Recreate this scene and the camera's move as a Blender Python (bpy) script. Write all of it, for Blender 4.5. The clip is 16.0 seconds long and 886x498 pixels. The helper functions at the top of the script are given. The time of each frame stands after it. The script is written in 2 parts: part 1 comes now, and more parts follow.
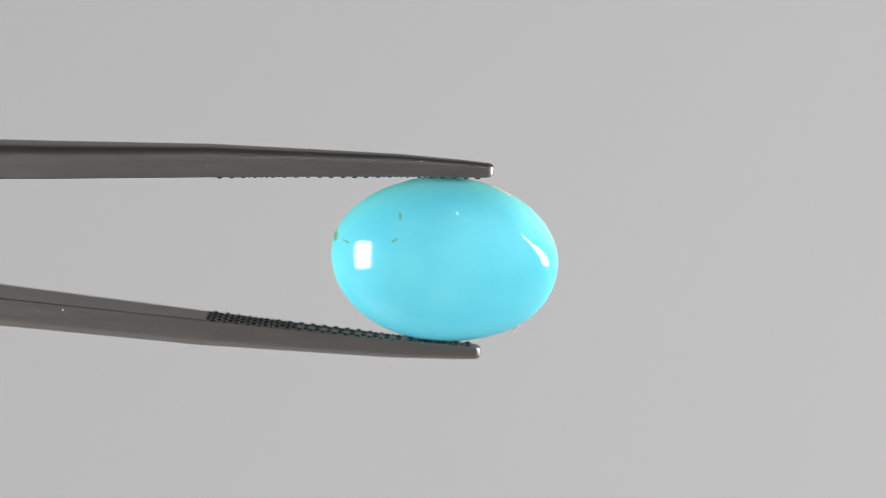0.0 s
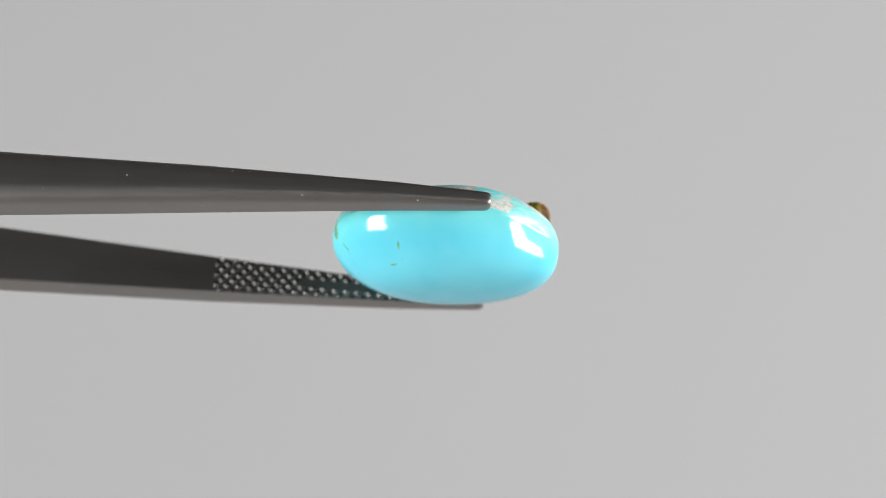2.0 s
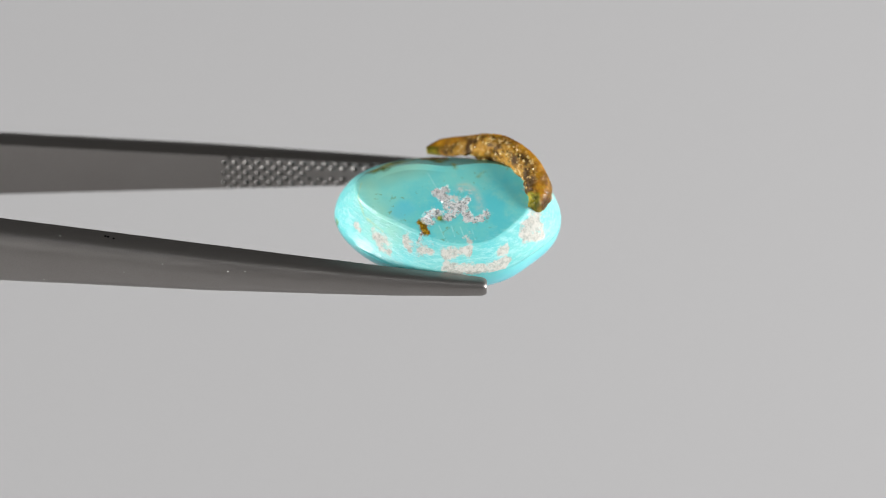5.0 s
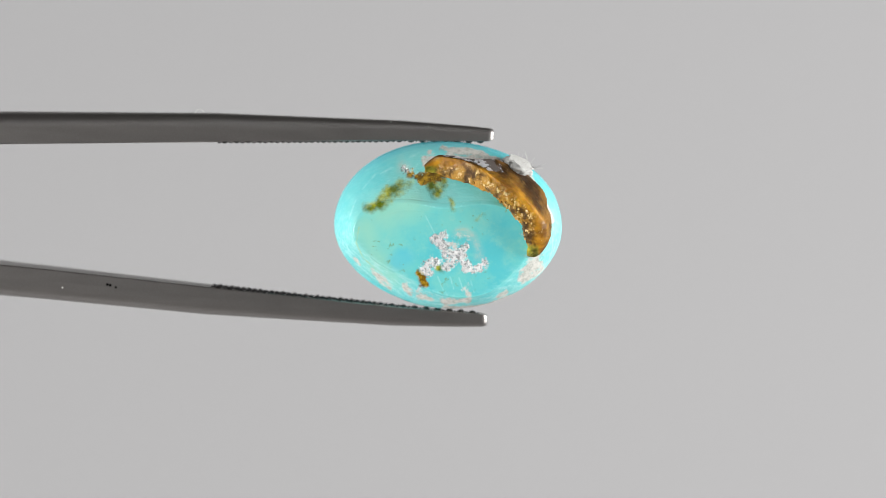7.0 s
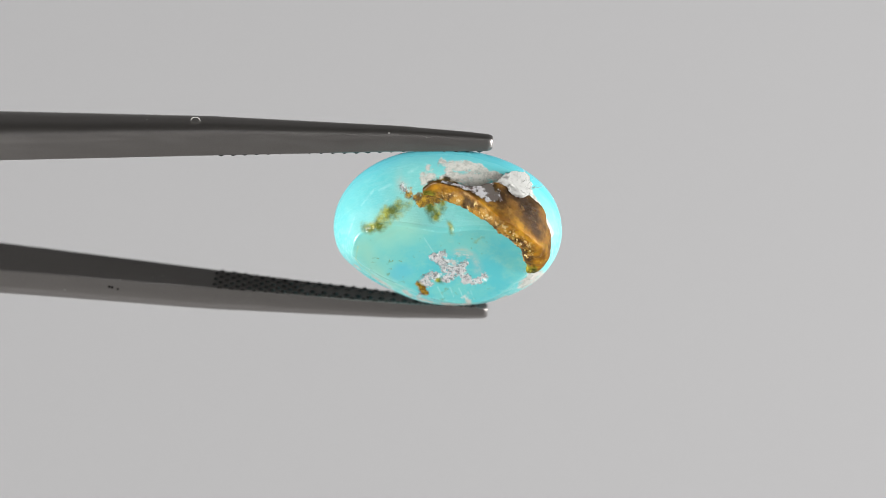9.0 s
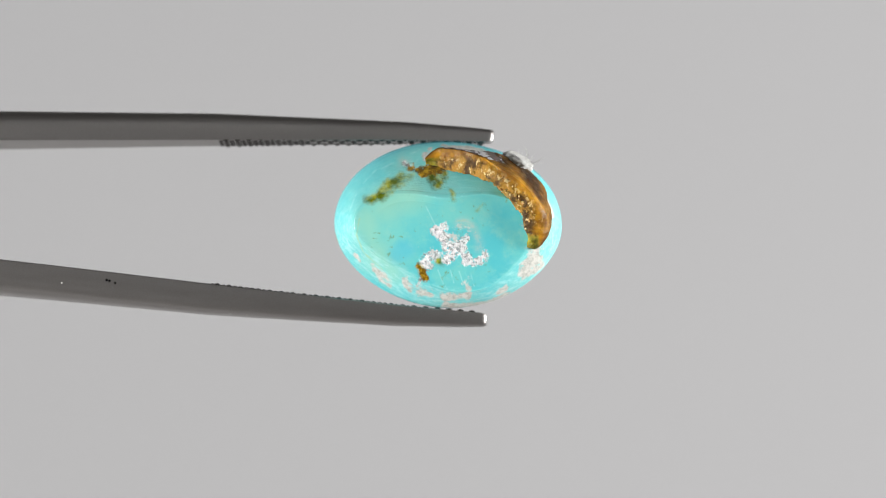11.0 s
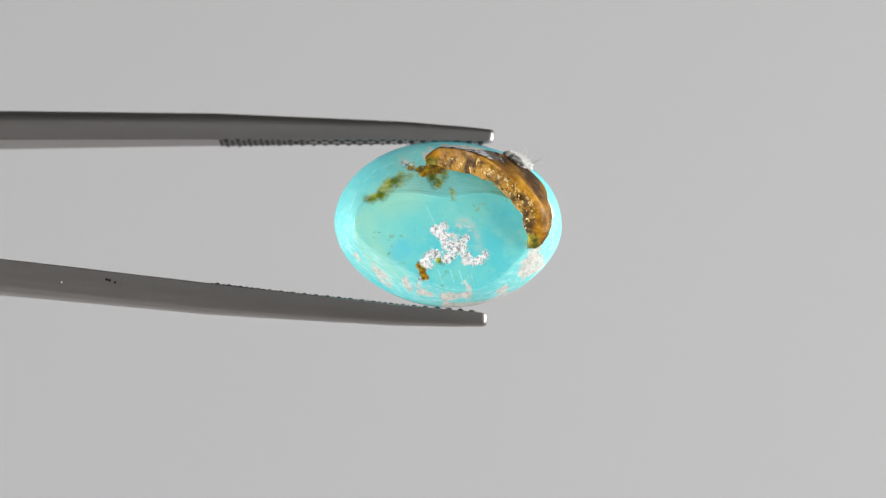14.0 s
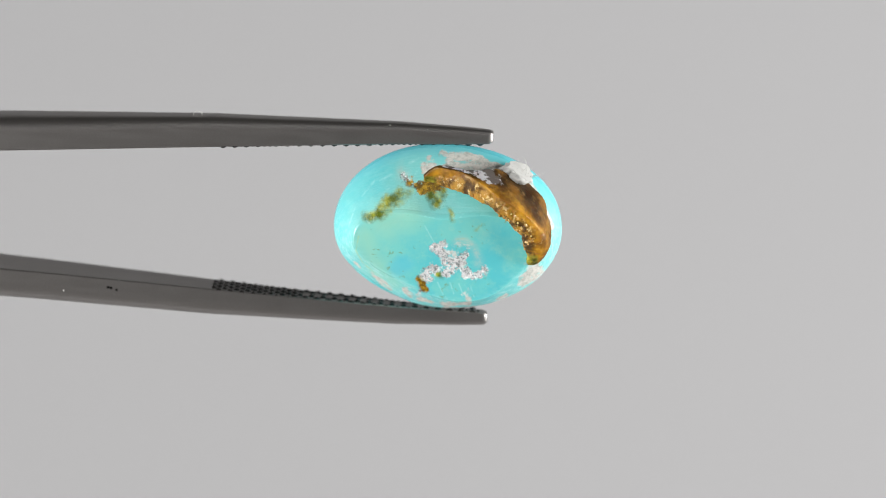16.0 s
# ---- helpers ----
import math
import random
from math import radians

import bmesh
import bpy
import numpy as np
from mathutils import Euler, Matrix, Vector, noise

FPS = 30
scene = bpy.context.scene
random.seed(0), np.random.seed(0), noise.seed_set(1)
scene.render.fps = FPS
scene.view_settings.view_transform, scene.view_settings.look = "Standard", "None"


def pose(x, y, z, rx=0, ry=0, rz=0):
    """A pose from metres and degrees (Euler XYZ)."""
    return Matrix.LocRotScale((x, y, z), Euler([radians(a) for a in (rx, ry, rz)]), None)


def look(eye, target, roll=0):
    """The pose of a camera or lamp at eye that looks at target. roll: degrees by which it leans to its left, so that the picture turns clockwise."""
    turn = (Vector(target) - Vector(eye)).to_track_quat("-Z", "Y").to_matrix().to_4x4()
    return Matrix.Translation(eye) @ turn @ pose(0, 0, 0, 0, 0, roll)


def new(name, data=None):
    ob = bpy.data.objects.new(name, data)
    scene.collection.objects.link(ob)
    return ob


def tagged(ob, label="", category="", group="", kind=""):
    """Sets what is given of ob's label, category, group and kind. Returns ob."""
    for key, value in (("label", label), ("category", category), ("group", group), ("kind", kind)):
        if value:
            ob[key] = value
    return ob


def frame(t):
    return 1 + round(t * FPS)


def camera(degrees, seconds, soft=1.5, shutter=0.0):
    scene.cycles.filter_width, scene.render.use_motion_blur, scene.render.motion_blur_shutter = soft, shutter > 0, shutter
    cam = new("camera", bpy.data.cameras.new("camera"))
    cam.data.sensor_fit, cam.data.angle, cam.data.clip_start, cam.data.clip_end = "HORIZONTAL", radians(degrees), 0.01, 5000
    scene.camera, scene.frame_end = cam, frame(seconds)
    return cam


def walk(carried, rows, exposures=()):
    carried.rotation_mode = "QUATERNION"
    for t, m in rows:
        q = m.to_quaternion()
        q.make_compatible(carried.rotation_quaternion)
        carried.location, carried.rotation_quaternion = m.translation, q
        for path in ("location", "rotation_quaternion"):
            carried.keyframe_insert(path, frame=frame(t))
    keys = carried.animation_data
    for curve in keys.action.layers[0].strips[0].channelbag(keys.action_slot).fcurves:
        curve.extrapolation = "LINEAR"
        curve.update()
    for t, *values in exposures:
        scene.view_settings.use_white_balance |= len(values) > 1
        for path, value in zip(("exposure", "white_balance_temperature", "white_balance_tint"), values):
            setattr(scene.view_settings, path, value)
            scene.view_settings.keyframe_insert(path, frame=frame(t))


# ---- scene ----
# Lengths of the stone and the tweezers are written in units of U: the stone is 402 U = 14 mm long.
U = 0.014 / 402
FOCUS = 7459 * U
cam = camera(12, 16.0, soft=0.85)
walk(cam, [(0.0, look((0, -FOCUS, 0), (0, 0, 0))), (16.0, look((0, -FOCUS, 0), (0, 0, 0)))],
     exposures=[(0.0, -0.02), (1.0, -0.01), (2.0, -0.01), (3.0, -0.07), (4.0, -0.08), (5.2, -0.05), (6.5, -0.02), (8.0, -0.01), (16.0, -0.01)])
cam.data.dof.use_dof = True
cam.data.dof.focus_distance = FOCUS - 95 * U
cam.data.dof.aperture_fstop = 22.0

# ---- world and lamps ----
world = bpy.data.worlds.new("studio_air")
scene.world = world
world.use_nodes = True
world.node_tree.nodes["Background"].inputs["Color"].default_value = (0.9, 0.95, 1.0, 1)
world.node_tree.nodes["Background"].inputs["Strength"].default_value = 0.05


def softbox_lamp(name, eye, target, wide, high, watts, tint):
    data = bpy.data.lights.new(name, "AREA")
    data.shape, data.size, data.size_y, data.energy, data.color = "RECTANGLE", wide, high, watts, tint
    ob = new(name, data)
    ob.matrix_world = look(eye, target)
    return tagged(ob, "white studio " + name.replace("_", " "), "lamp", "studio lamps")


softbox_lamp("softbox", (-0.49, -0.28, -0.05), (0, 0.04, 0.11), 0.125, 0.30, 5.8, (1.0, 0.995, 0.99))
softbox_lamp("softbox", (0.56, -0.11, 0.035), (0.03, 0.08, 0.12), 0.21, 0.34, 8.2, (1.0, 0.995, 0.99))
# two short ceiling tubes behind the camera, seen as small glints on the dome
softbox_lamp("tube_lamp", (-0.02, -1.0, 0.76), (0, 0, 0), 0.07, 0.02, 0.18, (1.0, 1.0, 1.0))
softbox_lamp("tube_lamp", (0.13, -1.1, 0.50), (0, 0, 0), 0.07, 0.02, 0.18, (1.0, 1.0, 1.0))


# ---- materials ----
class Nodes:
    """Short forms for building a node material."""

    def __init__(self, name):
        self.mat = bpy.data.materials.new(name)
        self.mat.use_nodes = True
        self.tree = self.mat.node_tree
        self.shader = self.tree.nodes["Principled BSDF"]
        self.coords = self.tree.nodes.new("ShaderNodeTexCoord").outputs["Object"]

    def set(self, **values):
        for key, value in values.items():
            socket = self.shader.inputs[key.replace("_", " ")]
            if hasattr(value, "is_output"):
                self.tree.links.new(value, socket)
            else:
                socket.default_value = value
        return self

    def put(self, socket, value):
        if hasattr(value, "is_output"):
            self.tree.links.new(value, socket)
        else:
            socket.default_value = value

    def noise(self, scale, detail=4.0, rough=0.55, stretch=(1, 1, 1), turn=(0, 0, 0)):
        m = self.tree.nodes.new("ShaderNodeMapping")
        m.inputs["Scale"].default_value = stretch
        m.inputs["Rotation"].default_value = turn
        self.tree.links.new(self.coords, m.inputs["Vector"])
        n = self.tree.nodes.new("ShaderNodeTexNoise")
        n.inputs["Scale"].default_value = scale
        n.inputs["Detail"].default_value = detail
        n.inputs["Roughness"].default_value = rough
        self.tree.links.new(m.outputs["Vector"], n.inputs["Vector"])
        return n.outputs["Fac"]

    def cells(self, scale, feature="F1"):
        n = self.tree.nodes.new("ShaderNodeTexVoronoi")
        n.inputs["Scale"].default_value = scale
        n.feature = feature
        self.tree.links.new(self.coords, n.inputs["Vector"])
        return n.outputs["Distance"]

    def attr(self, name):
        n = self.tree.nodes.new("ShaderNodeAttribute")
        n.attribute_name = name
        return n.outputs["Fac"]

    def math(self, op, a, b=0.0, clamp=False):
        n = self.tree.nodes.new("ShaderNodeMath")
        n.operation, n.use_clamp = op, clamp
        self.put(n.inputs[0], a)
        self.put(n.inputs[1], b)
        return n.outputs[0]

    def span(self, x, lo, hi, to_lo=0.0, to_hi=1.0):
        n = self.tree.nodes.new("ShaderNodeMapRange")
        n.interpolation_type = "SMOOTHSTEP"
        for i, v in enumerate((x, lo, hi, to_lo, to_hi)):
            self.put(n.inputs[i], v)
        return n.outputs[0]

    def mix(self, fac, a, b):
        n = self.tree.nodes.new("ShaderNodeMix")
        n.data_type = "RGBA"
        self.put(n.inputs[0], fac)
        for i, c in ((6, a), (7, b)):
            self.put(n.inputs[i], c if hasattr(c, "is_output") else (*c, 1))
        return n.outputs[2]

    def spot(self, name, edge, ragged, scale):
        """1 inside a marked patch, with an edge broken up by noise. The mark holds the distance to the patch's edge."""
        wob = self.math("MULTIPLY", self.math("SUBTRACT", self.noise(scale, 5, 0.65), 0.5), ragged)
        return self.span(self.math("ADD", self.attr(name), wob), edge, -edge)

    def bump(self, height, strength, distance):
        n = self.tree.nodes.new("ShaderNodeBump")
        n.inputs["Strength"].default_value = strength
        n.inputs["Distance"].default_value = distance
        self.tree.links.new(height, n.inputs["Height"])
        self.tree.links.new(n.outputs["Normal"], self.shader.inputs["Normal"])
        return self


def paper_material():
    n = Nodes("grey_paper")
    col = n.mix(n.noise(3.0, 3), (0.345, 0.342, 0.345), (0.36, 0.357, 0.36))
    return n.set(Base_Color=col, Roughness=0.9, Specular_IOR_Level=0.1).bump(n.noise(900, 3), 0.05, 0.0002).mat


def wall_material():
    n = Nodes("dim_wall_paint")
    col = n.mix(n.noise(2.0, 4), (0.125, 0.12, 0.117), (0.15, 0.145, 0.14))
    return n.set(Base_Color=col, Roughness=0.9).mat


def steel_material(name="dull_tweezer_steel", tone=1.0):
    n = Nodes(name)
    streak = n.noise(4200, 3, 0.6, (0.10, 1, 1))
    blotch = n.noise(200, 4, 0.6)
    col = n.mix(n.span(blotch, 0.3, 0.7), [0.345 * tone, 0.326 * tone, 0.312 * tone], [0.36 * tone, 0.342 * tone, 0.328 * tone])
    fine = n.noise(14000, 3, 0.7)
    col = n.mix(n.math("MULTIPLY", n.span(fine, 0.35, 0.65), 0.35), col, [0.27 * tone, 0.255 * tone, 0.245 * tone])
    dust = n.span(n.cells(1250), 0.085, 0.045)
    dust = n.math("MULTIPLY", dust, n.span(n.noise(420, 2), 0.57, 0.62))
    col = n.mix(dust, col, (0.52, 0.51, 0.49))
    for spot in ((-595, 45, 71), (-590, 45, 72), (-580, 43, 76)):
        d = n.tree.nodes.new("ShaderNodeVectorMath")
        d.operation = "DISTANCE"
        n.tree.links.new(n.coords, d.inputs[0])
        d.inputs[1].default_value = [v * U for v in spot]
        col = n.mix(n.span(d.outputs["Value"], 3.4 * U, 1.8 * U), col, (0.01, 0.01, 0.012))
    rough = n.math("ADD", n.span(streak, 0.25, 0.75, 0.40, 0.43), n.math("MULTIPLY", dust, 0.4))
    n.set(Base_Color=col, Metallic=n.math("SUBTRACT", 1.0, dust), Roughness=rough)
    return n.bump(n.noise(7000, 3), 0.10, 0.00001).mat


def turquoise_material():
    n = Nodes("polished_turquoise")
    tone = n.noise(150, 4, 0.55)
    blue_dome = n.mix(n.span(tone, 0.35, 0.68), (0.105, 0.53, 0.66), (0.14, 0.58, 0.69))
    side = n.mix(n.span(n.noise(260, 4, 0.6), 0.35, 0.65), (0.13, 0.56, 0.575), (0.20, 0.61, 0.58))
    # greener sides; starts high on the dome to paint in the lamp-lit pale rims
    col = n.mix(n.span(n.attr("dome"), -78, 0), blue_dome, side)
    # ground back: greener, mottled
    flat = n.spot("flat_back", 3, 8, 500)
    back = n.mix(n.span(n.noise(230, 5, 0.6), 0.38, 0.64), (0.095, 0.50, 0.54), (0.175, 0.565, 0.52))
    back = n.mix(n.math("MULTIPLY", n.span(n.noise(1300, 5, 0.65), 0.5, 0.72), 0.35), back, (0.28, 0.60, 0.50))
    col = n.mix(flat, col, back)
    pale = n.math("MULTIPLY", n.spot("pale_side", 30, 44, 300), 0.65)
    col = n.mix(pale, col, (0.31, 0.60, 0.45))
    blue = n.math("MULTIPLY", n.spot("blue_spot", 10, 18, 600), 0.55)
    col = n.mix(blue, col, (0.08, 0.47, 0.60))
    # ground, scratched bevel with chalky patches; one long side is rougher than the other
    rub = n.spot("bevel", 18, 14, 400)
    worn = n.math("MULTIPLY", rub, n.span(n.attr("worn_side"), -60, 20, 0.22, 1.0))
    scr = n.span(n.noise(5200, 5, 0.75, (0.16, 1, 0.45), (0.3, 0.6, 0.5)), 0.46, 0.62)
    scr2 = n.span(n.noise(9000, 3, 0.7, (0.07, 1, 0.5), (0.5, 0.8, -0.5)), 0.56, 0.66)
    scratch = n.math("MULTIPLY", n.math("MAXIMUM", n.math("MULTIPLY", scr, 0.8), n.math("MULTIPLY", scr2, 0.6)), worn)
    col = n.mix(n.math("MULTIPLY", scratch, 0.72), col, (0.42, 0.74, 0.74))
    scuff = n.math("MULTIPLY", n.spot("scuff", 1.6, 5, 2600), 0.5)
    col = n.mix(scuff, col, (0.50, 0.80, 0.80))
    col = n.mix(n.math("MULTIPLY", n.spot("rim_line", 1.8, 7, 1600), 0.6), col, (0.42, 0.52, 0.22))
    chalk = n.math("MULTIPLY", n.spot("chalk", 2.5, 38, 850), n.span(n.noise(2600, 4, 0.7, (0.4, 1, 0.6), (0.3, 0.6, 0.5)), 0.34, 0.44, 0.3, 1.0))
    col = n.mix(chalk, col, n.mix(n.span(n.noise(3600, 4, 0.7), 0.3, 0.6), (0.36, 0.38, 0.34), (0.61, 0.60, 0.55)))
    # marks: olive stain, rusty vein, glittering silver flecks, hair cracks on the dome
    olive = n.math("MULTIPLY", n.spot("olive", 6, 26, 1250), n.span(n.noise(1700, 3, 0.5), 0.30, 0.58, 0.55, 1.0))
    col = n.mix(olive, col, n.mix(n.span(n.noise(1500, 4, 0.55), 0.38, 0.64), (0.09, 0.13, 0.008), (0.36, 0.38, 0.045)))
    crack = n.spot("crack", 1.2, 7, 3200)
    col = n.mix(n.math("MULTIPLY", crack, 0.8), col, n.mix(n.span(n.noise(3000, 3), 0.4, 0.6), (0.05, 0.20, 0.10), (0.20, 0.32, 0.06)))
    peck = n.math("MULTIPLY", n.span(n.noise(2400, 4, 0.6), 0.62, 0.70), n.span(n.noise(330, 3), 0.44, 0.56))
    col = n.mix(n.math("MULTIPLY", n.math("MULTIPLY", peck, flat), 0.6), col, (0.16, 0.24, 0.07))
    ash = n.math("MULTIPLY", n.spot("ash", 8, 26, 1500), n.span(n.noise(3000, 4, 0.7), 0.42, 0.6, 0.25, 0.8))
    col = n.mix(ash, col, (0.42, 0.52, 0.47))
    grains = n.noise(4200, 4, 0.75)
    silver = n.math("MULTIPLY", n.spot("silver", 2.5, 34, 2000), n.span(n.noise(2600, 4, 0.75), 0.34, 0.45))
    col = n.mix(silver, col, n.mix(n.span(grains, 0.36, 0.57), (0.22, 0.245, 0.24), (0.72, 0.72, 0.71)))
    rust = n.spot("rust", 3, 26, 2300)
    col = n.mix(rust, col, n.mix(n.span(n.noise(2400, 4, 0.7), 0.38, 0.62), (0.14, 0.075, 0.005), (0.50, 0.30, 0.018)))
    umber = n.spot("umber", 3, 26, 1500)
    col = n.mix(umber, col, n.mix(n.span(n.noise(1500, 4, 0.6), 0.4, 0.62), (0.03, 0.02, 0.004), (0.14, 0.085, 0.012)))
    matt = n.math("MAXIMUM", chalk, n.math("MULTIPLY", rub, 0.62))
    matt = n.math("MAXIMUM", matt, n.math("MULTIPLY", flat, 0.28))
    rough = n.span(matt, 0, 1, 0.105, 0.85)
    n.set(Base_Color=col, Roughness=n.mix_value(silver, rough, 0.22), Subsurface_Weight=0.12, Subsurface_Scale=0.0006)
    n.set(Metallic=n.math("MULTIPLY", silver, 0.2))
    n.shader.inputs["Subsurface Radius"].default_value = (0.4, 1.0, 1.1)
    relief = n.math("ADD", n.math("MULTIPLY", silver, n.math("MULTIPLY", grains, 3.0)), n.math("MULTIPLY", scratch, 0.4))
    relief = n.math("ADD", relief, n.math("MULTIPLY", n.math("MAXIMUM", n.math("MULTIPLY", chalk, 0.35), n.math("MAXIMUM", rust, olive)), n.math("MULTIPLY", n.noise(2600, 4, 0.7), 1.6)))
    relief = n.math("ADD", relief, n.math("MULTIPLY", n.math("ADD", n.math("MULTIPLY", flat, 0.2), n.math("MULTIPLY", rub, 1.3)), n.noise(800, 4, 0.6)))
    return n.bump(relief, 0.7, 0.00006).mat


def mix_value(self, fac, a, b):
    n = self.tree.nodes.new("ShaderNodeMix")
    self.put(n.inputs[0], fac)
    self.put(n.inputs[2], a)
    self.put(n.inputs[3], b)
    return n.outputs[0]


Nodes.mix_value = mix_value


def ridge_material():
    n = Nodes("brown_limonite_matrix")
    # waxy amber along the crown, crumbly with pale crystals along the inner edge
    crown = n.mix(n.span(n.noise(520, 4, 0.55), 0.38, 0.62), (0.18, 0.075, 0.007), (0.58, 0.285, 0.018))
    crown = n.mix(n.math("MULTIPLY", n.span(n.noise(950, 5, 0.65), 0.55, 0.67), 0.85), crown, (0.085, 0.045, 0.014))
    crown = n.mix(n.math("MULTIPLY", n.span(n.noise(2600, 4, 0.7), 0.61, 0.68), 0.45), crown, (0.58, 0.40, 0.15))
    crumb = n.mix(n.span(n.noise(1300, 4, 0.6), 0.40, 0.60), (0.075, 0.038, 0.010), (0.40, 0.21, 0.03))
    crumb = n.mix(n.span(n.noise(2700, 4, 0.65), 0.56, 0.63), crumb, (0.66, 0.49, 0.22))
    inner = n.spot("inner_side", 10, 34, 500)
    col = n.mix(inner, crown, crumb)
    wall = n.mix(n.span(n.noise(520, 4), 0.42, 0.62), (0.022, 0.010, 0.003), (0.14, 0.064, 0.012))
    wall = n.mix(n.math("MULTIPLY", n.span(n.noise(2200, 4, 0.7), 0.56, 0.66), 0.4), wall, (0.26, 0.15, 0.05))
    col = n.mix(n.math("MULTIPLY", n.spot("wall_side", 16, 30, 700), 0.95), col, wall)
    green = n.spot("green_end", 5, 26, 800)
    col = n.mix(green, col, n.mix(n.span(n.noise(1500, 4), 0.35, 0.65), (0.07, 0.07, 0.006), (0.34, 0.30, 0.03)))
    plaster = n.spot("plaster", 1.5, 85, 650)
    chips = n.math("MULTIPLY", n.span(n.noise(900, 5, 0.65), 0.53, 0.57), 0.85)
    col = n.mix(plaster, col, n.mix(chips, n.mix(n.noise(2400, 4), (0.36, 0.36, 0.37), (0.56, 0.55, 0.56)), (0.04, 0.022, 0.008)))
    n.set(Specular_IOR_Level=0.24, Base_Color=col, Roughness=n.mix_value(plaster, n.span(n.noise(1900, 3), 0.3, 0.7, 0.34, 0.66), 0.85), Subsurface_Weight=0.12, Subsurface_Scale=0.0004)
    return n.bump(n.math("MULTIPLY", n.math("ADD", n.noise(1300, 5, 0.65), n.math("MULTIPLY", n.noise(3600, 4, 0.75), 0.6)), n.span(inner, 0, 1, 0.55, 1.6)), 0.8, 0.00010).mat


def chalk_material():
    n = Nodes("white_porous_filler")
    col = n.mix(n.noise(1500, 5, 0.65), (0.44, 0.44, 0.42), (0.62, 0.62, 0.59))
    pits = n.span(n.cells(2600), 0.30, 0.12)
    col = n.mix(n.math("MULTIPLY", pits, 0.3), col, (0.36, 0.35, 0.32))
    return n.set(Base_Color=col, Roughness=0.9).bump(n.math("SUBTRACT", n.noise(2500, 5, 0.7), n.math("MULTIPLY", pits, 0.2)), 0.6, 0.00006).mat


def crystal_material():
    n = Nodes("honey_crystal")
    info = n.tree.nodes.new("ShaderNodeObjectInfo")
    col = n.mix(info.outputs["Random"], (0.30, 0.17, 0.03), (0.62, 0.46, 0.20))
    return n.set(Base_Color=col, Roughness=0.25, Subsurface_Weight=0.2, Subsurface_Scale=0.0002).mat


PAPER, WALL, STEEL = paper_material(), wall_material(), steel_material()
# the arms' steel at 0.28 of its tone
GRIP_STEEL = steel_material("darker_grip_steel", 0.28)
TURQUOISE, LIMONITE, CHALK, CRYSTAL = turquoise_material(), ridge_material(), chalk_material(), crystal_material()


# ---- mesh helpers ----
def sheet_mesh(name, points, faces, material, marks=None, smooth=True):
    me = bpy.data.meshes.new(name)
    me.from_pydata([tuple(p) for p in points], [], faces)
    me.materials.append(material)
    me.polygons.foreach_set("use_smooth", [smooth] * len(me.polygons))
    for key, values in (marks or {}).items():
        a = me.attributes.new(key, "FLOAT", "POINT")
        a.data.foreach_set("value", np.asarray(values, dtype=np.float32))
    me.validate()
    me.update()
    return me


def part(name, me, parent, label=""):
    ob = new(name, me)
    ob.parent = parent
    return tagged(ob, label)


def ring_faces(rings, around, first=0):
    faces = []
    for i in range(rings - 1):
        for j in range(around):
            a, b = first + i * around + j, first + i * around + (j + 1) % around
            faces.append((a, b, b + around, a + around))
    return faces


# ---- studio setting ----
def box_mesh(name, size, material):
    bm = bmesh.new()
    bmesh.ops.create_cube(bm, size=1, matrix=Matrix.Diagonal((*size, 1)))
    me = bpy.data.meshes.new(name)
    bm.to_mesh(me)
    bm.free()
    me.materials.append(material)
    return me


def setting():
    floor_z, top = -0.40, 1.6
    mid = (floor_z + top) / 2
    for name, size, at in (
        ("wall_north", (3.2, 0.1, top - floor_z), (0, 1.25, mid)), ("wall_south", (3.2, 0.1, top - floor_z), (0, -1.65, mid)),
        ("wall_east", (0.1, 2.8, top - floor_z), (1.55, -0.2, mid)), ("wall_west", (0.1, 2.8, top - floor_z), (-1.55, -0.2, mid)),
        ("floor", (3.2, 3.0, 0.1), (0, -0.2, floor_z - 0.05)), ("ceiling", (3.2, 3.0, 0.1), (0, -0.2, top + 0.05)),
    ):
        ob = new(name, box_mesh(name, size, WALL))
        ob.location = at
        tagged(ob, "plain dim grey painted studio surface", "wall" if "wall" in name else name, kind="structure")
    # paper sweep: lies on the floor, curves up behind the stone
    prof = [(-0.10, floor_z + 0.004)]
    r, back = 0.22, 0.42
    for i in range(17):
        a = math.pi / 2 * i / 16
        prof.append((back - r + r * math.sin(a), floor_z + 0.004 + r - r * math.cos(a)))
    prof.append((back, 0.55))
    pts, n = [], 13
    for y, z in prof:
        for j in range(n):
            pts.append((-0.75 + 1.5 * j / (n - 1), y, z))
    faces = [(i * n + j, i * n + j + 1, (i + 1) * n + j + 1, (i + 1) * n + j) for i in range(len(prof) - 1) for j in range(n - 1)]
    ob = new("backdrop", sheet_mesh("backdrop", pts, faces, PAPER))
    mod = ob.modifiers.new("thickness", "SOLIDIFY")
    mod.thickness, mod.offset = 0.002, 1
    tagged(ob, "plain light grey paper backdrop sweep", "backdrop", kind="structure")


# ---- the stone ----
HALF_X, HALF_Z = 201.907, 143.313
APEX, GIRDLE, BACK = -110.0, -26.698, 53.832
CENTRE = (0.5, 0.0, -46.0)


def capsule(x, z, ax, az, bx, bz, r):
    """Distance to the edge of a rounded stroke from a to b."""
    dx, dz = bx - ax, bz - az
    k = np.clip(((x - ax) * dx + (z - az) * dz) / (dx * dx + dz * dz + 1e-9), 0, 1)
    return np.hypot(x - ax - k * dx, z - az - k * dz) - r


def strokes(x, z, rows):
    d = np.full(len(x), 200.0)
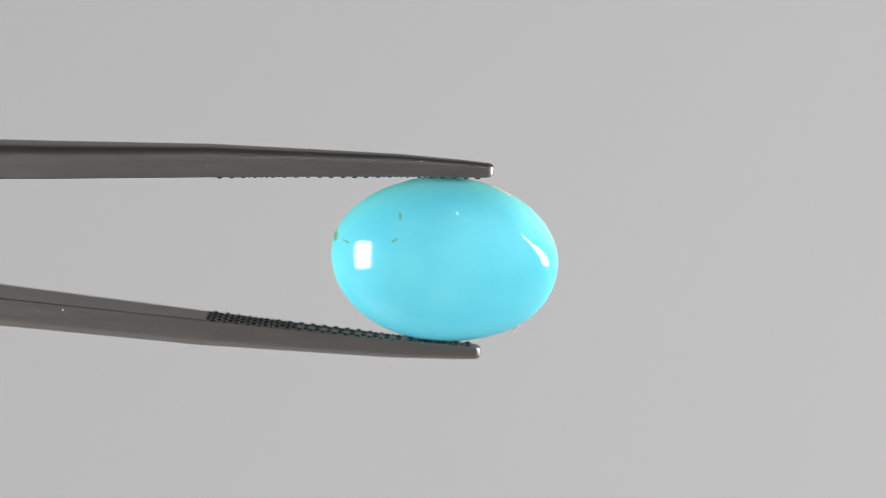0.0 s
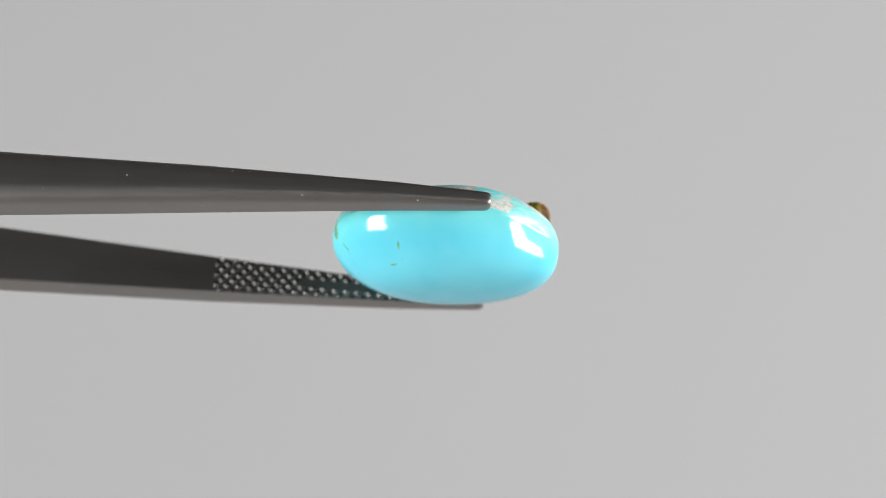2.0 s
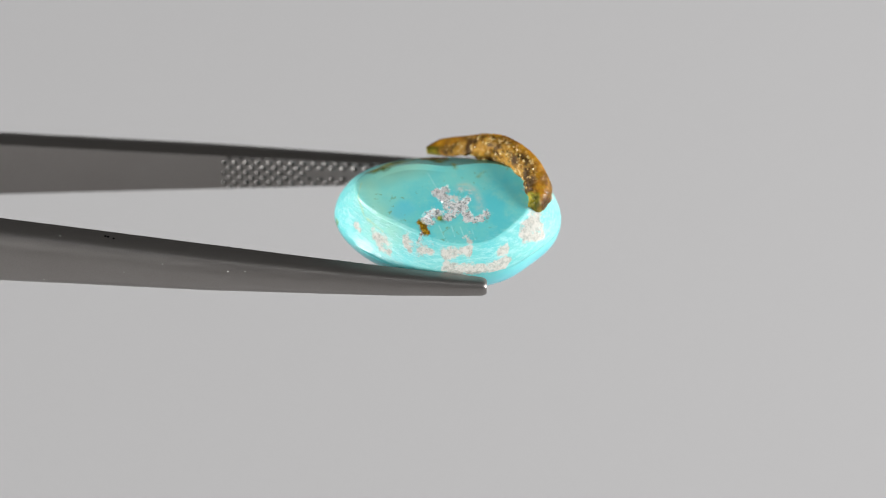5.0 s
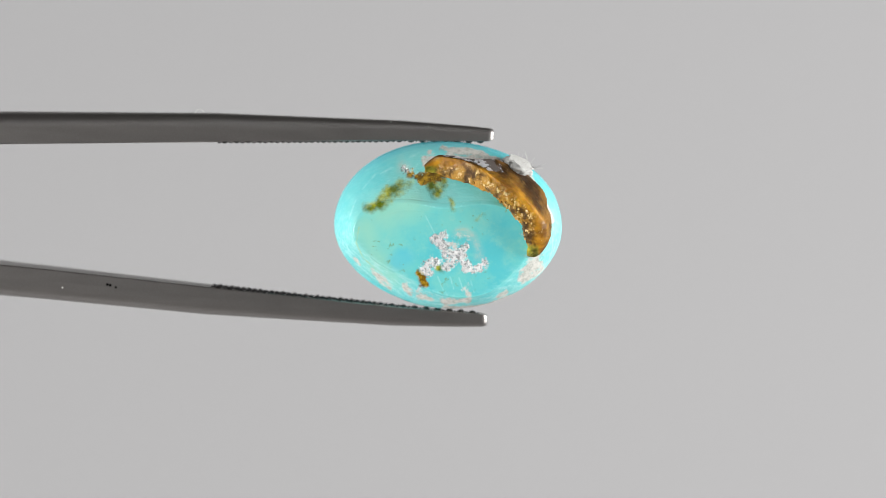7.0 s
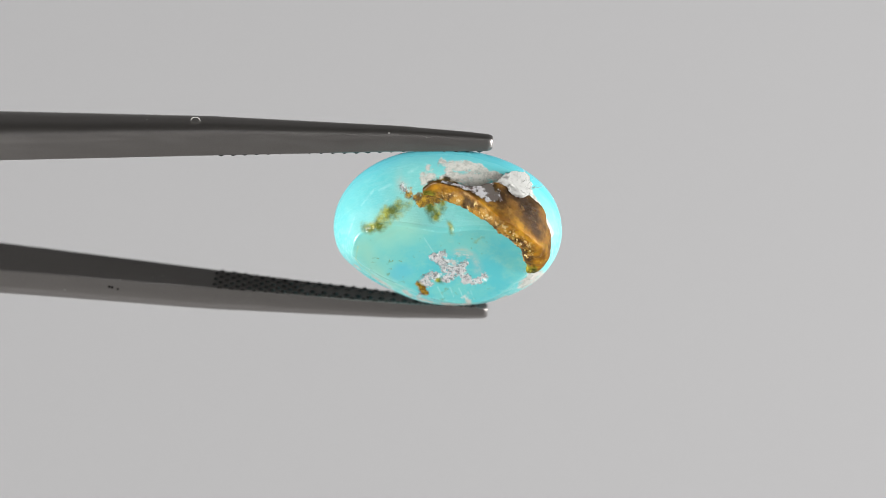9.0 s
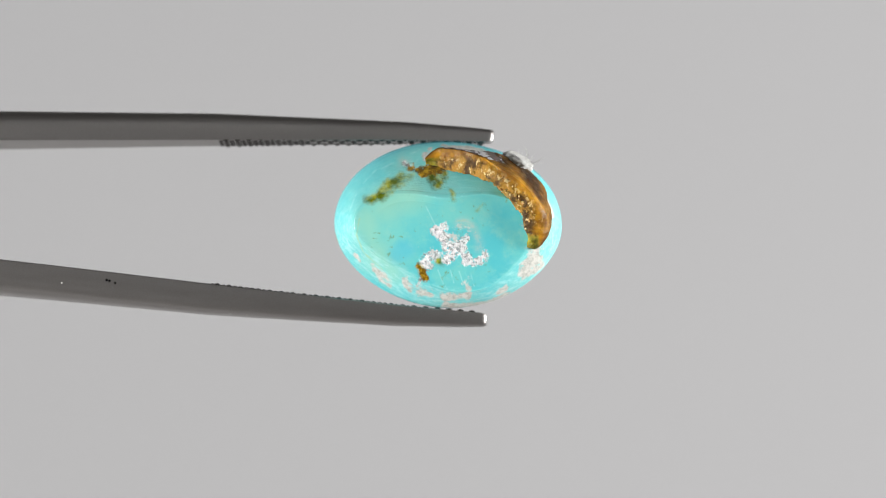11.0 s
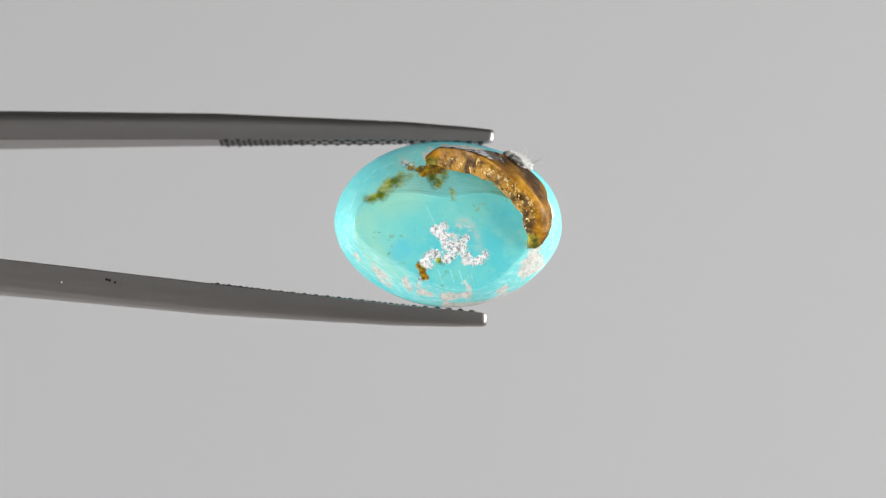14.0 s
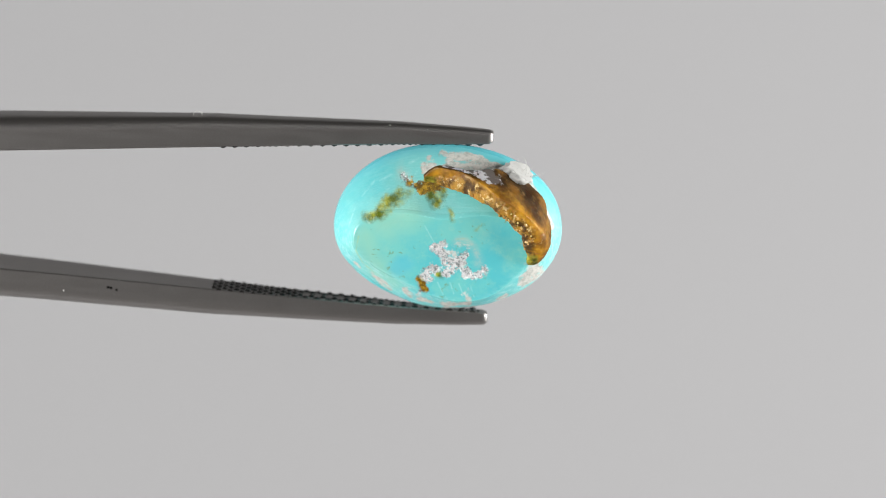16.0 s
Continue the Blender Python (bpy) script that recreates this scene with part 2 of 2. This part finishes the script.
    for row in rows:
        d = np.minimum(d, capsule(x, z, *row))
    return d


def rough_value(p, scale, octaves=4):
    return noise.fractal(Vector(p) * scale, 0.8, 2.1, octaves)


def facet(x, z):
    """Height of the back: flat, but for a facet that falls away towards one end of a long side."""
    d = -0.357 * (x + 150) - 0.934 * (z + 30)
    return BACK - 0.80 * d - 5 * noise.noise(Vector((x * 0.022, z * 0.022, 8.0)))


def chop(x, z):
    """Drop of the back where a second facet was ground off one corner."""
    turn = radians(126.7)
    return 1.07 * (x * math.cos(turn) + z * math.sin(turn) - 113.0)


def wave_sum(a, even, *pairs):
    """A hand-ground wave round the stone: a mean and pairs for one, two and three turns."""
    return even + sum(c * math.cos((i + 1) * a) + s * math.sin((i + 1) * a) for i, (c, s) in enumerate(pairs))


def gemstone():
    thing = tagged(new("gemstone"), "oval turquoise cabochon with brown matrix held in tweezers", "gemstone")
    around = 300
    dome_rows, bevel_rows, back_rows = 60, 50, 90
    twist, shift = Matrix.Rotation(radians(-1.97), 3, "Y"), Vector((0.77, 0.40, 0.77))
    pts, back_flag, girdles, inside, cut = [], [], [], [], []

    def add(x, y, z, back, girdle, share, low):
        pts.append(twist @ Vector((x, y, z)) + shift)
        back_flag.append(back), girdles.append(girdle), inside.append(share), cut.append(low)

    add(0, APEX, 0, 0, GIRDLE, 0, -99)
    columns = []
    for j in range(around):
        a = 2 * math.pi * j / around
        ca, sa = math.cos(a), math.sin(a)
        right, up = 0.5 + 0.536 * ca / math.sqrt(ca * ca + 0.15), 0.5 + 0.536 * sa / math.sqrt(sa * sa + 0.15)
        power = right * up * 1.048 + (1 - right) * up * 1.064 + (1 - right) * (1 - up) * 0.998 + right * (1 - up) * 0.934
        px, pz = HALF_X * math.copysign(abs(ca) ** power, ca), HALF_Z * math.copysign(abs(sa) ** power, sa)
        full = wave_sum(a, 0.777, (-0.554, 0.078), (-0.028, -0.113), (0.067, -0.005))
        inset = wave_sum(a, 0.332, (-0.013, -0.093), (-0.105, -0.028), (0.043, 0.051))
        girdle = wave_sum(a, GIRDLE, (1.039, 35.207), (4.383, -4.61))
        deg = math.degrees(math.atan2(sa, ca))
        corner, other = math.exp(-((deg - 33) / 20) ** 2), math.exp(-((deg + 33) / 20) ** 2)
        columns.append((a, ca, sa, px, pz, full, inset, girdle, corner, other))
    for i in range(1, dome_rows + 1):
        q = math.pi / 2 * i / dome_rows
        for a, ca, sa, px, pz, full, inset, girdle, corner, other in columns:
            r = math.sin(q) ** (0.80 + (full - 0.80) * math.sin(q) ** 2)
            r *= 1 + (-0.063 * corner + 0.004 * other) * r ** 2.5
            y = girdle * (1 - math.cos(q)) + APEX * math.cos(q) + (0.02 * pz + 0.04 * px) * r * math.cos(q)
            add(px * r, y, pz * r, 0, girdle, 0, -99)
    for i in range(1, bevel_rows + back_rows):
        k = min(1.0, i / bevel_rows)
        q = 1 - max(0, i - bevel_rows) / back_rows
        for a, ca, sa, px, pz, full, inset, girdle, corner, other in columns:
            y = girdle + (BACK - girdle) * k
            r = (1 - inset * k ** 1.954) * (1 + (-0.063 + 0.066 * math.sin(math.pi * k)) * corner + 0.004 * other)
            # hand-ground bevel: faint facets and waves
            r *= 1 + k * (0.006 * noise.noise(Vector((ca * 3, sa * 3, 3.1))) + 0.006 * noise.noise(Vector((ca * 8, sa * 8, y * 0.03))))
            r *= q
            low = chop(px * r, pz * r)
            f = min(facet(px * r, pz * r), BACK - low)
            soft = 16 + 16 * min(1.0, (1 - q) * 5)
            mix = max(soft - abs(y - f), 0) / soft
            y = max(min(y, f) - soft / 4 * mix * mix, girdle + 6 * k)
            if q < 1:
                y += 0.8 * noise.noise(Vector((px * r * 0.02, pz * r * 0.02, 5)))
            add(px * r, y, pz * r, i > bevel_rows - 3, girdle, q, low)
    last = len(pts)
    add(0, BACK, 0, 1, GIRDLE, 0, -99)
    rings = dome_rows + bevel_rows + back_rows - 1
    faces = [(0, 1 + (j + 1) % around, 1 + j) for j in range(around)] + ring_faces(rings, around, 1)
    base = 1 + (rings - 1) * around
    faces += [(base + j, base + (j + 1) % around, last) for j in range(around)]
    x, y, z = np.array([tuple(p) for p in pts]).T
    on_back, girdles, inside, cut = np.array(back_flag) > 0, np.array(girdles), np.array(inside), np.array(cut)
    flat_part = on_back & (cut < 0)
    far = np.where(y > girdles + 6, 0.0, 120.0)                  # marks of the back stay off the dome
    near = np.where(y < girdles + 14, 0.0, 120.0)
    low = np.where(z > -20, 0.0, 120.0)
    marks = {
        "flat_back": np.where(on_back, np.maximum((inside - 0.985) * 150, cut * 0.8), 60.0),
        # where the side colour and the painted-in rim light set in, tilted along z
        "dome": y - 0.12 * z,
        "worn_side": z,
        "bevel": np.maximum(girdles + 8 - y, np.where(flat_part, np.minimum((1 - inside) * 150, -cut), -20.0)),
        "pale_side": far + strokes(x, z, [(-140, -20, -120, 60, 18), (-110, -40, -60, -70, 22), (-120, 30, -95, 80, 16)]),
        "blue_spot": far + strokes(x, z, [(-84, 42, -74, 33, 17)]),
        "silver": far + strokes(x, z, [(-19, 0, -4, -8, 8), (-9, 5, 1, 26, 10), (1, 26, 26, 30, 9), (16, 25, 32, 14, 7), (1, 47, 11, 41, 9), (-29, 47, -14, 39, 8),
                                       (-39, 53, -29, 60, 7), (36, 54, 56, 51, 7), (56, 51, 68, 40, 6), (26, 38, 41, 46, 6), (-50, 95, -43, 86, 4), (8, 30, 8, 44, 8),
                                       (-77, -112, -70, -109, 3)]),
        "rust": far + strokes(x, z, [(-45, 62, -38, 82, 6), (-67, -107, -46, -100, 4), (-46, -100, -27, -105, 9), (-27, -105, -8, -112, 10)]),
        "olive": far + strokes(x, z, [(-14, 52, -12, 53, 7), (-139, -53, -117, -62, 7), (-117, -62, -100, -79, 10), (-100, -79, -82, -87, 9), (-82, -88, -64, -91, 5),
                                      (-26, -94, -19, -84, 10), (-8, -95, -6, -97, 7), (9, -70, 12, -57, 2), (55, -41, 62, -49, 3)]),
        "scuff": far + strokes(x, z, [(-14, 68, -4, 93, 0.5), (8, 68, 14, 90, 0.6), (23, 70, 30, 88, 0.3), (34, 72, 40, 84, 0.3), (-37, -45, -20, -12, 0.2),
                                      (-120, -100, -96, -112, 0.3), (-108, -92, -90, -100, 0.2), (-70, -125, -50, -132, 0.3), (-160, 60, -120, 96, 0.3), (-150, 52, -128, 74, 0.2), (-88, 108, -60, 126, 0.3), (-40, 118, -16, 130, 0.2),
                                      (-172, -30, -160, -62, 0.3), (-150, -76, -128, -98, 0.3), (-60, -112, -36, -136, 0.2), (-176, 20, -168, 44, 0.2), (0, 96, 6, 112, 0.3), (44, 74, 50, 96, 0.3)]),
        "rim_line": far + strokes(x, z, [(-153, -20, -158, 9, 0.6), (-158, 9, -146, 42, 0.8), (-146, 42, -112, 72, 0.6), (20, -20, 34, -22, 0.4)]),
        "chalk": np.minimum(
            np.where(y > girdles + 6, 0, 120) + low + strokes(x, y, [(-128, 27, -104, 28, 7), (-72, 41, -64, 41, 4), (-46, 42, -24, 43, 6), (-4, 44, 36, 46, 5), (0, 23, 49, 17, 9),
                                                                     (49, 17, 104, 17, 11), (88, 2, 98, 6, 8), (138, 42, 158, 37, 9), (158, 34, 168, 24, 7), (94, 37, 104, 37, 5),
                                                                     (-162, 24, -156, 22, 3)]),
            np.where(z < -20, 0, 120) + strokes(x, y, [(-34, -34, -34, -30, 6), (-38, -16, -30, -18, 11), (-14, -42, 36, -39, 5), (10, -34, 60, -33, 9), (8, -20, 64, -18, 11), (60, -30, 92, -24, 8),
                                                       (0, -8, 60, -4, 10), (20, 8, 70, 10, 9), (92, -10, 120, -4, 10), (134, -36, 150, -10, 8), (149, -10, 170, 8, 7), (170, 8, 188, 22, 6)])),
        "ash": far + strokes(x, z, [(22, -15, 35, -17, 7), (35, -17, 48, -7, 6), (48, -7, 56, 14, 6), (56, 14, 56, 30, 5), (-80, -114, -66, -106, 7)]),
        "umber": np.where(z < -95, 0.0, 120.0) + strokes(x, y, [(-24, 0, -4, -6, 10), (-4, -6, 12, -2, 9)]),
        "crack": near + strokes(x, z, [(-193, 29, -196, 21, 3), (-180, 30, -171, 30, 1.5), (-170, 28, -165, 22, 1.0), (-165, 22, -159, 13, 1.0), (-84, 98, -82, 90, 1.7),
                                       (-93, 57, -84, 62, 1.2), (-74, 76, -73, 77, 0.8), (-115, 39, -113, 39, 0.6)]),
    }
    lean = Matrix.Rotation(radians(1.7), 3, "Y")
    shift = Vector(CENTRE)
    place = [(lean @ Vector(p) + shift) * U for p in pts]
    part("cabochon", sheet_mesh("cabochon", place, faces, TURQUOISE, marks), thing)

    # crescent of brown matrix standing proud along one edge of the back
    pts, keep = [], []
    long, ring = 220, 64
    for i in range(long):
        k = i / (long - 1)
        ang = radians(104 - 117 * k)
        r = 0.80 + 0.075 * math.sin(math.pi * min(1, k * 1.15)) + 0.02 * math.sin(7 * k)
        r += 0.012 * max(0.0, (0.40 - k) / 0.40)
        last_bit = max(0.0, (k - 0.84) / 0.16)
        r -= 0.055 * last_bit * last_bit
        size = max(0.02, math.sin(math.pi * (0.015 + 0.97 * k))) ** 0.36 * min(1.0, 0.5 + k / 0.22)
        cx, cz = 201 * r * math.cos(ang), -151.5 * r * math.sin(ang)
        out = Vector((math.cos(ang) / 201, -math.sin(ang) / 151.5)).normalized()
        lump = 1 + 0.20 * noise.noise(Vector((k * 9, 2.0, 7.0))) + 0.04 * noise.noise(Vector((k * 31, 5.0, 1.0)))
        half = lump * (35 - 7 * k) * size
        rise = min(1.0, max(0.0, (k - 0.18) / 0.25))
        tall = 5 + 38 * rise * rise * (3 - 2 * rise) * size
        mid = min(36.0, facet(cx, cz) - 2) if k < 0.40 else 36.0
        mid = mid + (36.0 - mid) * min(1.0, max(0.0, (k - 0.19) / 0.18)) + 5 * last_bit
        for j in range(ring):
            b = 2 * math.pi * j / ring
            cb, sb = math.cos(b), math.sin(b)
            q = (abs(cb) ** 4 + abs(sb) ** 4) ** (-1 / 4)
            o, h = half * cb * q, tall * sb * q
            if h > 0 and o > 0:
                h *= 1 - 0.25 * (o / half) ** 2
            p = Vector((cx + out.x * o, mid + h, cz + out.y * o))
            wob = (4.0 * noise.noise(p * 0.022) + (1.5 if cb > 0 else 3.4) * rough_value(p, 0.085, 4)) * min(1, 0.25 + 2.2 * k)
            p += Vector((out.x * cb, sb, out.y * cb)) * wob
            rad = math.hypot(p.x / 201, p.z / 151.5)
            lim = 0.985 - 0.08 * max(0.0, (p.y - 8) / 60) - 0.035 * max(0.0, (0.30 - k) / 0.30)
            if rad > lim:
                p.x, p.z = p.x * lim / rad, p.z * lim / rad
            pts.append(p)
            keep.append((k, o / half, h / tall))
    faces = ring_faces(long, ring) + [tuple(range(ring - 1, -1, -1)), tuple(range((long - 1) * ring, long * ring))]
    k, o, h = (np.array(v) for v in zip(*keep))
    marks = {
        "inner_side": 34 * (o + 0.12) + 6 * np.sin(k * 17),
        "wall_side": np.where(o > 0, 26 * (0.50 - o), 30.0) + 10 * np.maximum(h, 0),
        "green_end": np.minimum(260 * k - 22, 190 * (0.86 - k)) + 8 * h + 26 * np.maximum(o - 0.1, 0),
        "plaster": np.maximum(np.abs(k - 0.23) * 210 - 30, np.where(o > 0.1, 26 * (h - 0.30), 40.0)),
    }
    place = [(lean @ p + shift) * U for p in pts]
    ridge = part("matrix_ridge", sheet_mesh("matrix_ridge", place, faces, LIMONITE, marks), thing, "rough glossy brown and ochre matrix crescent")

    # honey-coloured crystal grains bedded along the inner slope of the crescent
    rng = random.Random(5)
    bm = bmesh.new()
    bmesh.ops.create_icosphere(bm, subdivisions=1, radius=1)
    for vert in bm.verts:
        vert.co *= rng.uniform(0.75, 1.15)
    grain = bpy.data.meshes.new("crystal")
    bm.to_mesh(grain)
    bm.free()
    grain.materials.append(CRYSTAL)
    for i in range(46):
        at = int(rng.triangular(0.16, 0.93, 0.62) * long) * ring + int(rng.uniform(0.27, 0.47) * ring)
        ob = part("crystal", grain, ridge)
        size = rng.uniform(1.3, 3.6) * U
        ob.matrix_basis = Matrix.LocRotScale(place[at], Euler([rng.uniform(0, 6) for _ in range(3)]), (size, size * rng.uniform(0.6, 1.0), size))

    # white filler lump on the outer wall of the crescent
    bm = bmesh.new()
    bmesh.ops.create_icosphere(bm, subdivisions=5, radius=1)
    for v in bm.verts:
        c = v.co.copy()
        p = Vector((c.x * 33, c.y * 27, c.z * 20)) * (1 + 0.28 * rough_value(c, 1.4) + 0.05 * rough_value(c, 5, 3))
        p += Vector((124, -12, -119))
        rad = math.hypot(p.x / 201, p.z / 151.5)
        if rad > 1.05:
            p.x, p.z = p.x * 1.05 / rad, p.z * 1.05 / rad
        v.co = (lean @ p + shift) * U
    me = bpy.data.meshes.new("filler")
    bm.to_mesh(me)
    bm.free()
    me.materials.append(CHALK)
    me.polygons.foreach_set("use_smooth", [True] * len(me.polygons))
    part("filler", me, thing, "white chalky filler lump")
    # loose white fibres caught on the lump
    rng = random.Random(11)
    for i in range(16):
        p = Vector((124 + rng.uniform(-16, 24), -4 + rng.uniform(-14, 10), -120 + rng.uniform(-4, 14)))
        go = Vector((rng.uniform(-0.4, 1.0), rng.uniform(-0.5, 0.5), rng.uniform(-1.0, -0.4))).normalized()
        pts = []
        for j in range(9):
            w = 0.55 * (1 - j / 10)
            side = go.orthogonal().normalized()
            up = go.cross(side)
            for q in range(5):
                b = 2 * math.pi * q / 5
                pts.append(p + side * (w * math.cos(b)) + up * (w * math.sin(b)))
            p = p + go * rng.uniform(2.2, 5.0)
            go = (go + Vector((rng.uniform(-0.4, 0.4), rng.uniform(-0.4, 0.4), rng.uniform(-0.4, 0.4)))).normalized()
        part("fibre", sheet_mesh("fibre", [(lean @ q + shift) * U for q in pts], ring_faces(9, 5), CHALK), thing)
    return thing


# ---- the tweezers ----
GRIP_TURN = -16.5                                               # the jaws' plane, turned against the stone
GRIP_MID = (0.0, -39.2, -42.9)
TIP = 80.0


def jaw_gap(x):
    return float(np.interp(x, [-2750, -1900, -1300, -789, -419, -89, 66, 90], [4, 44, 78, 108, 129, 146.5, 152, 153]))


def jaw_thick(x):
    return float(np.interp(x, [-2750, -789, -419, -89, 30, 60, 90], [56, 55, 49, 34, 26, 23, 21]))


def jaw_wide(x):
    return float(np.interp(x, [-2750, -2000, -789, 70, 90], [220, 215, 114, 29, 27]))


def spread(x, side):
    """One arm is bent a little further out towards its tip."""
    return float(np.interp(x, [-700, -250, 90], [0, 3, 4])) if side > 0 else 0.0


def arm(thing, side, tip):
    """One arm: a bar whose inner face is flat and whose outer edges are rounded. side: +1 or -1 along the jaw axis."""
    half = [(-1.0, 0.0), (-1.0, 0.30), (-0.985, 0.55), (-0.93, 0.72), (-0.83, 0.86), (-0.68, 0.95), (-0.48, 0.99), (-0.2, 1.0)]
    section = half + [(-w, s) for w, s in reversed(half)]
    section = [(-0.96, -0.035)] + section + [(0.96, -0.035)]
    stations = list(np.linspace(-2750, -900, 38)) + list(np.linspace(-850, tip - 15, 60)) + [tip - v for v in (12, 9, 6.5, 4.5, 2.5, 1.2, 0.4, 0)]
    pts = []
    for x in stations:
        g, t, w = jaw_gap(x) + spread(x, side), jaw_thick(x), jaw_wide(x) / 2
        u = max(0.0, (x - tip + 12) / 12)
        draw = 1 - 0.42 * (1 - math.sqrt(max(0.0, 1 - u * u)))
        for a, s in section:
            s = 0.5 + (s - 0.5) * draw
            pts.append((x, a * w * draw, side * (g + s * t)))
    n = len(section)
    faces = []
    for f in ring_faces(len(stations), n) + [tuple(range(n)), tuple(range(len(pts) - 1, len(pts) - n - 1, -1))]:
        faces.append(f if side < 0 else tuple(reversed(f)))
    turn = Matrix.Rotation(radians(GRIP_TURN), 3, "X")
    mid = Vector(GRIP_MID)
    put = lambda p: (turn @ Vector(p) + mid) * U
    me = sheet_mesh("arm", [put(p) for p in pts], faces, STEEL)
    me.set_sharp_from_angle(angle=radians(34))
    body = part("arm", me, thing)
    # knurled grip: crossed grooves leave staggered blunt pyramids; a smooth channel runs down the middle of the front part
    pts, faces = [], []
    pitch, row, across = 20.5, 11.5, 52
    count = int((tip - 11 + 414) / 1.7)
    for i in range(count):
        x = -414 + 1.7 * i
        w = jaw_wide(x) / 2 - 0.6
        for j in range(across):
            a = w * (2 * j / (across - 1) - 1)
            u, v = x / pitch + a / (2 * row), x / pitch - a / (2 * row)
            h = 1 - 2 * max(abs(u - round(u)), abs(v - round(v)))
            h = max(0.0, (h - 0.22) / 0.78)
            h = (1 - (1 - h) ** 1.6) * 4.4 * min(1.0, (w - abs(a)) / 2.5 + 0.15)
            if x > -262 and abs(a) < w * 0.34:
                h *= max(0.0, abs(a) / (w * 0.34) - 0.8) * 5
            if i in (0, count - 1):
                h = 0
            pts.append(put((x, a, side * (jaw_gap(x) + spread(x, side) - 0.4 - h))))
    for i in range(count - 1):
        for j in range(across - 1):
            q = i * across + j
            f = (q, q + 1, q + across + 1, q + across)
            faces.append(f if side < 0 else f[::-1])
    part("serrated_grip", sheet_mesh("serrated_grip", pts, faces, GRIP_STEEL, smooth=False), body, "knurled steel gripping teeth")
    return body


def tweezers():
    thing = tagged(new("tweezers"), "dull grey steel gem tweezers with knurled jaws", "tweezers")
    firm = arm(thing, 1, 78.0)
    loose = arm(thing, -1, 74.0)
    # a tiny curl of lint on the outer edge of one arm
    pts = []
    for i in range(15):
        b = math.pi * (i / 14) * 1.15
        c = Vector((-449 + 8 * math.cos(b), 0, -176 - 7 * math.sin(b)))
        o = Vector((math.cos(b), 0, -math.sin(b)))
        for q in range(5):
            e = 2 * math.pi * q / 5
            p = c + o * (0.7 * math.cos(e)) + Vector((0, 0.7 * math.sin(e), 0))
            pts.append((Matrix.Rotation(radians(GRIP_TURN), 3, "X") @ p + Vector(GRIP_MID)) * U)
    part("lint", sheet_mesh("lint", pts, ring_faces(15, 5), CHALK), thing, "tiny curl of white lint")
    # the joint at the far end, where both arms meet
    turn = Matrix.Rotation(radians(GRIP_TURN), 4, "X")
    bm = bmesh.new()
    m = Matrix.Translation(Vector(GRIP_MID) * U) @ turn @ Matrix.Translation(Vector((-2860, 0, 0)) * U) @ Matrix.Diagonal((240 * U, 220 * U, 99 * U, 1))
    bmesh.ops.create_cube(bm, size=1, matrix=m)
    bmesh.ops.bevel(bm, geom=bm.edges[:], offset=14 * U, segments=3, affect="EDGES")
    me = bpy.data.meshes.new("joint")
    bm.to_mesh(me)
    bm.free()
    me.materials.append(STEEL)
    part("joint", me, thing)
    return thing, loose, firm


setting()
stone = gemstone()
pincers, loose_arm, firm_arm = tweezers()

# seconds, turn about the tweezers' length in degrees, height in U
TURNS = [
    (0.0, 28.0, 36.4), (0.5, 39.6, 37.6), (1.0, 50.0, 39.8), (1.5, 60.3, 41.7), (2.0, 71.0, 43.5), (2.5, 84.4, 49.6), (3.0, 99.2, 53.8),
    (3.5, 110.0, 51.6), (4.0, 120.9, 46.5), (4.5, 133.3, 38.5), (5.0, 146.5, 29.0), (5.5, 161.0, 17.5), (6.0, 175.0, 6.0), (6.5, 187.0, -3.2),
    (7.0, 199.4, -10.0), (7.5, 210.0, -13.1), (8.0, 222.0, -15.1), (8.5, 231.3, -14.9), (9.0, 221.2, -14.7), (9.5, 207.5, -12.5),
    (10.0, 188.0, -5.0), (10.4, 177.0, 2.0), (10.8, 183.5, -3.0), (11.2, 195.5, -9.0),
    (11.5, 203.2, -11.7), (12.0, 215.9, -13.9), (12.5, 224.9, -15.7), (13.0, 214.4, -14.5), (13.5, 202.7, -11.6), (14.0, 189.1, -5.5),
    (14.5, 175.8, 2.4), (15.0, 185.6, -4.5), (15.5, 197.0, -9.7), (16.0, 209.4, -13.1),
]


def motions():
    """The tweezers are rolled between two fingers; the stone goes with them."""
    lean = Matrix.Rotation(radians(-1.15), 4, "Z")
    for thing in (stone, pincers):
        rows = []
        for t, a, h in TURNS:
            dip = Matrix.Rotation(radians(float(np.interp(t, [0, 1.5, 2, 3, 3.5, 7, 8.5, 9.5, 11.5, 12.5, 13.5, 16], [3.6, 3.7, 3.65, 2.85, 2.75, 2.79, 2.8, 2.79, 2.79, 2.8, 2.79, 2.79]))), 4, "Y")
            rows.append((t, Matrix.Translation((5.0 * U, 0, h * U)) @ lean @ dip @ Matrix.Rotation(radians(a), 4, "X")))
        walk(thing, rows)
    # under the fingers the arms slip sideways against each other by less than a millimetre
    side = Vector((0, math.cos(radians(GRIP_TURN)), math.sin(radians(GRIP_TURN)))) * U
    slips = [(0, 2), (0.5, 6), (1, 9), (1.5, 12), (2, 13), (2.5, -3), (3, -16), (3.5, -17), (4, -18), (5, -9), (6.5, 0), (16, 0)]
    walk(loose_arm, [(t, Matrix.Translation(side * d)) for t, d in slips])
    gives = [(0, 0), (7.5, 0), (8, -3), (8.5, -7), (9, -3), (9.5, 0), (11.5, 0), (12, -1), (12.5, -5), (13, 0), (16, 0)]
    walk(firm_arm, [(t, Matrix.Translation(side * d)) for t, d in gives])


motions()
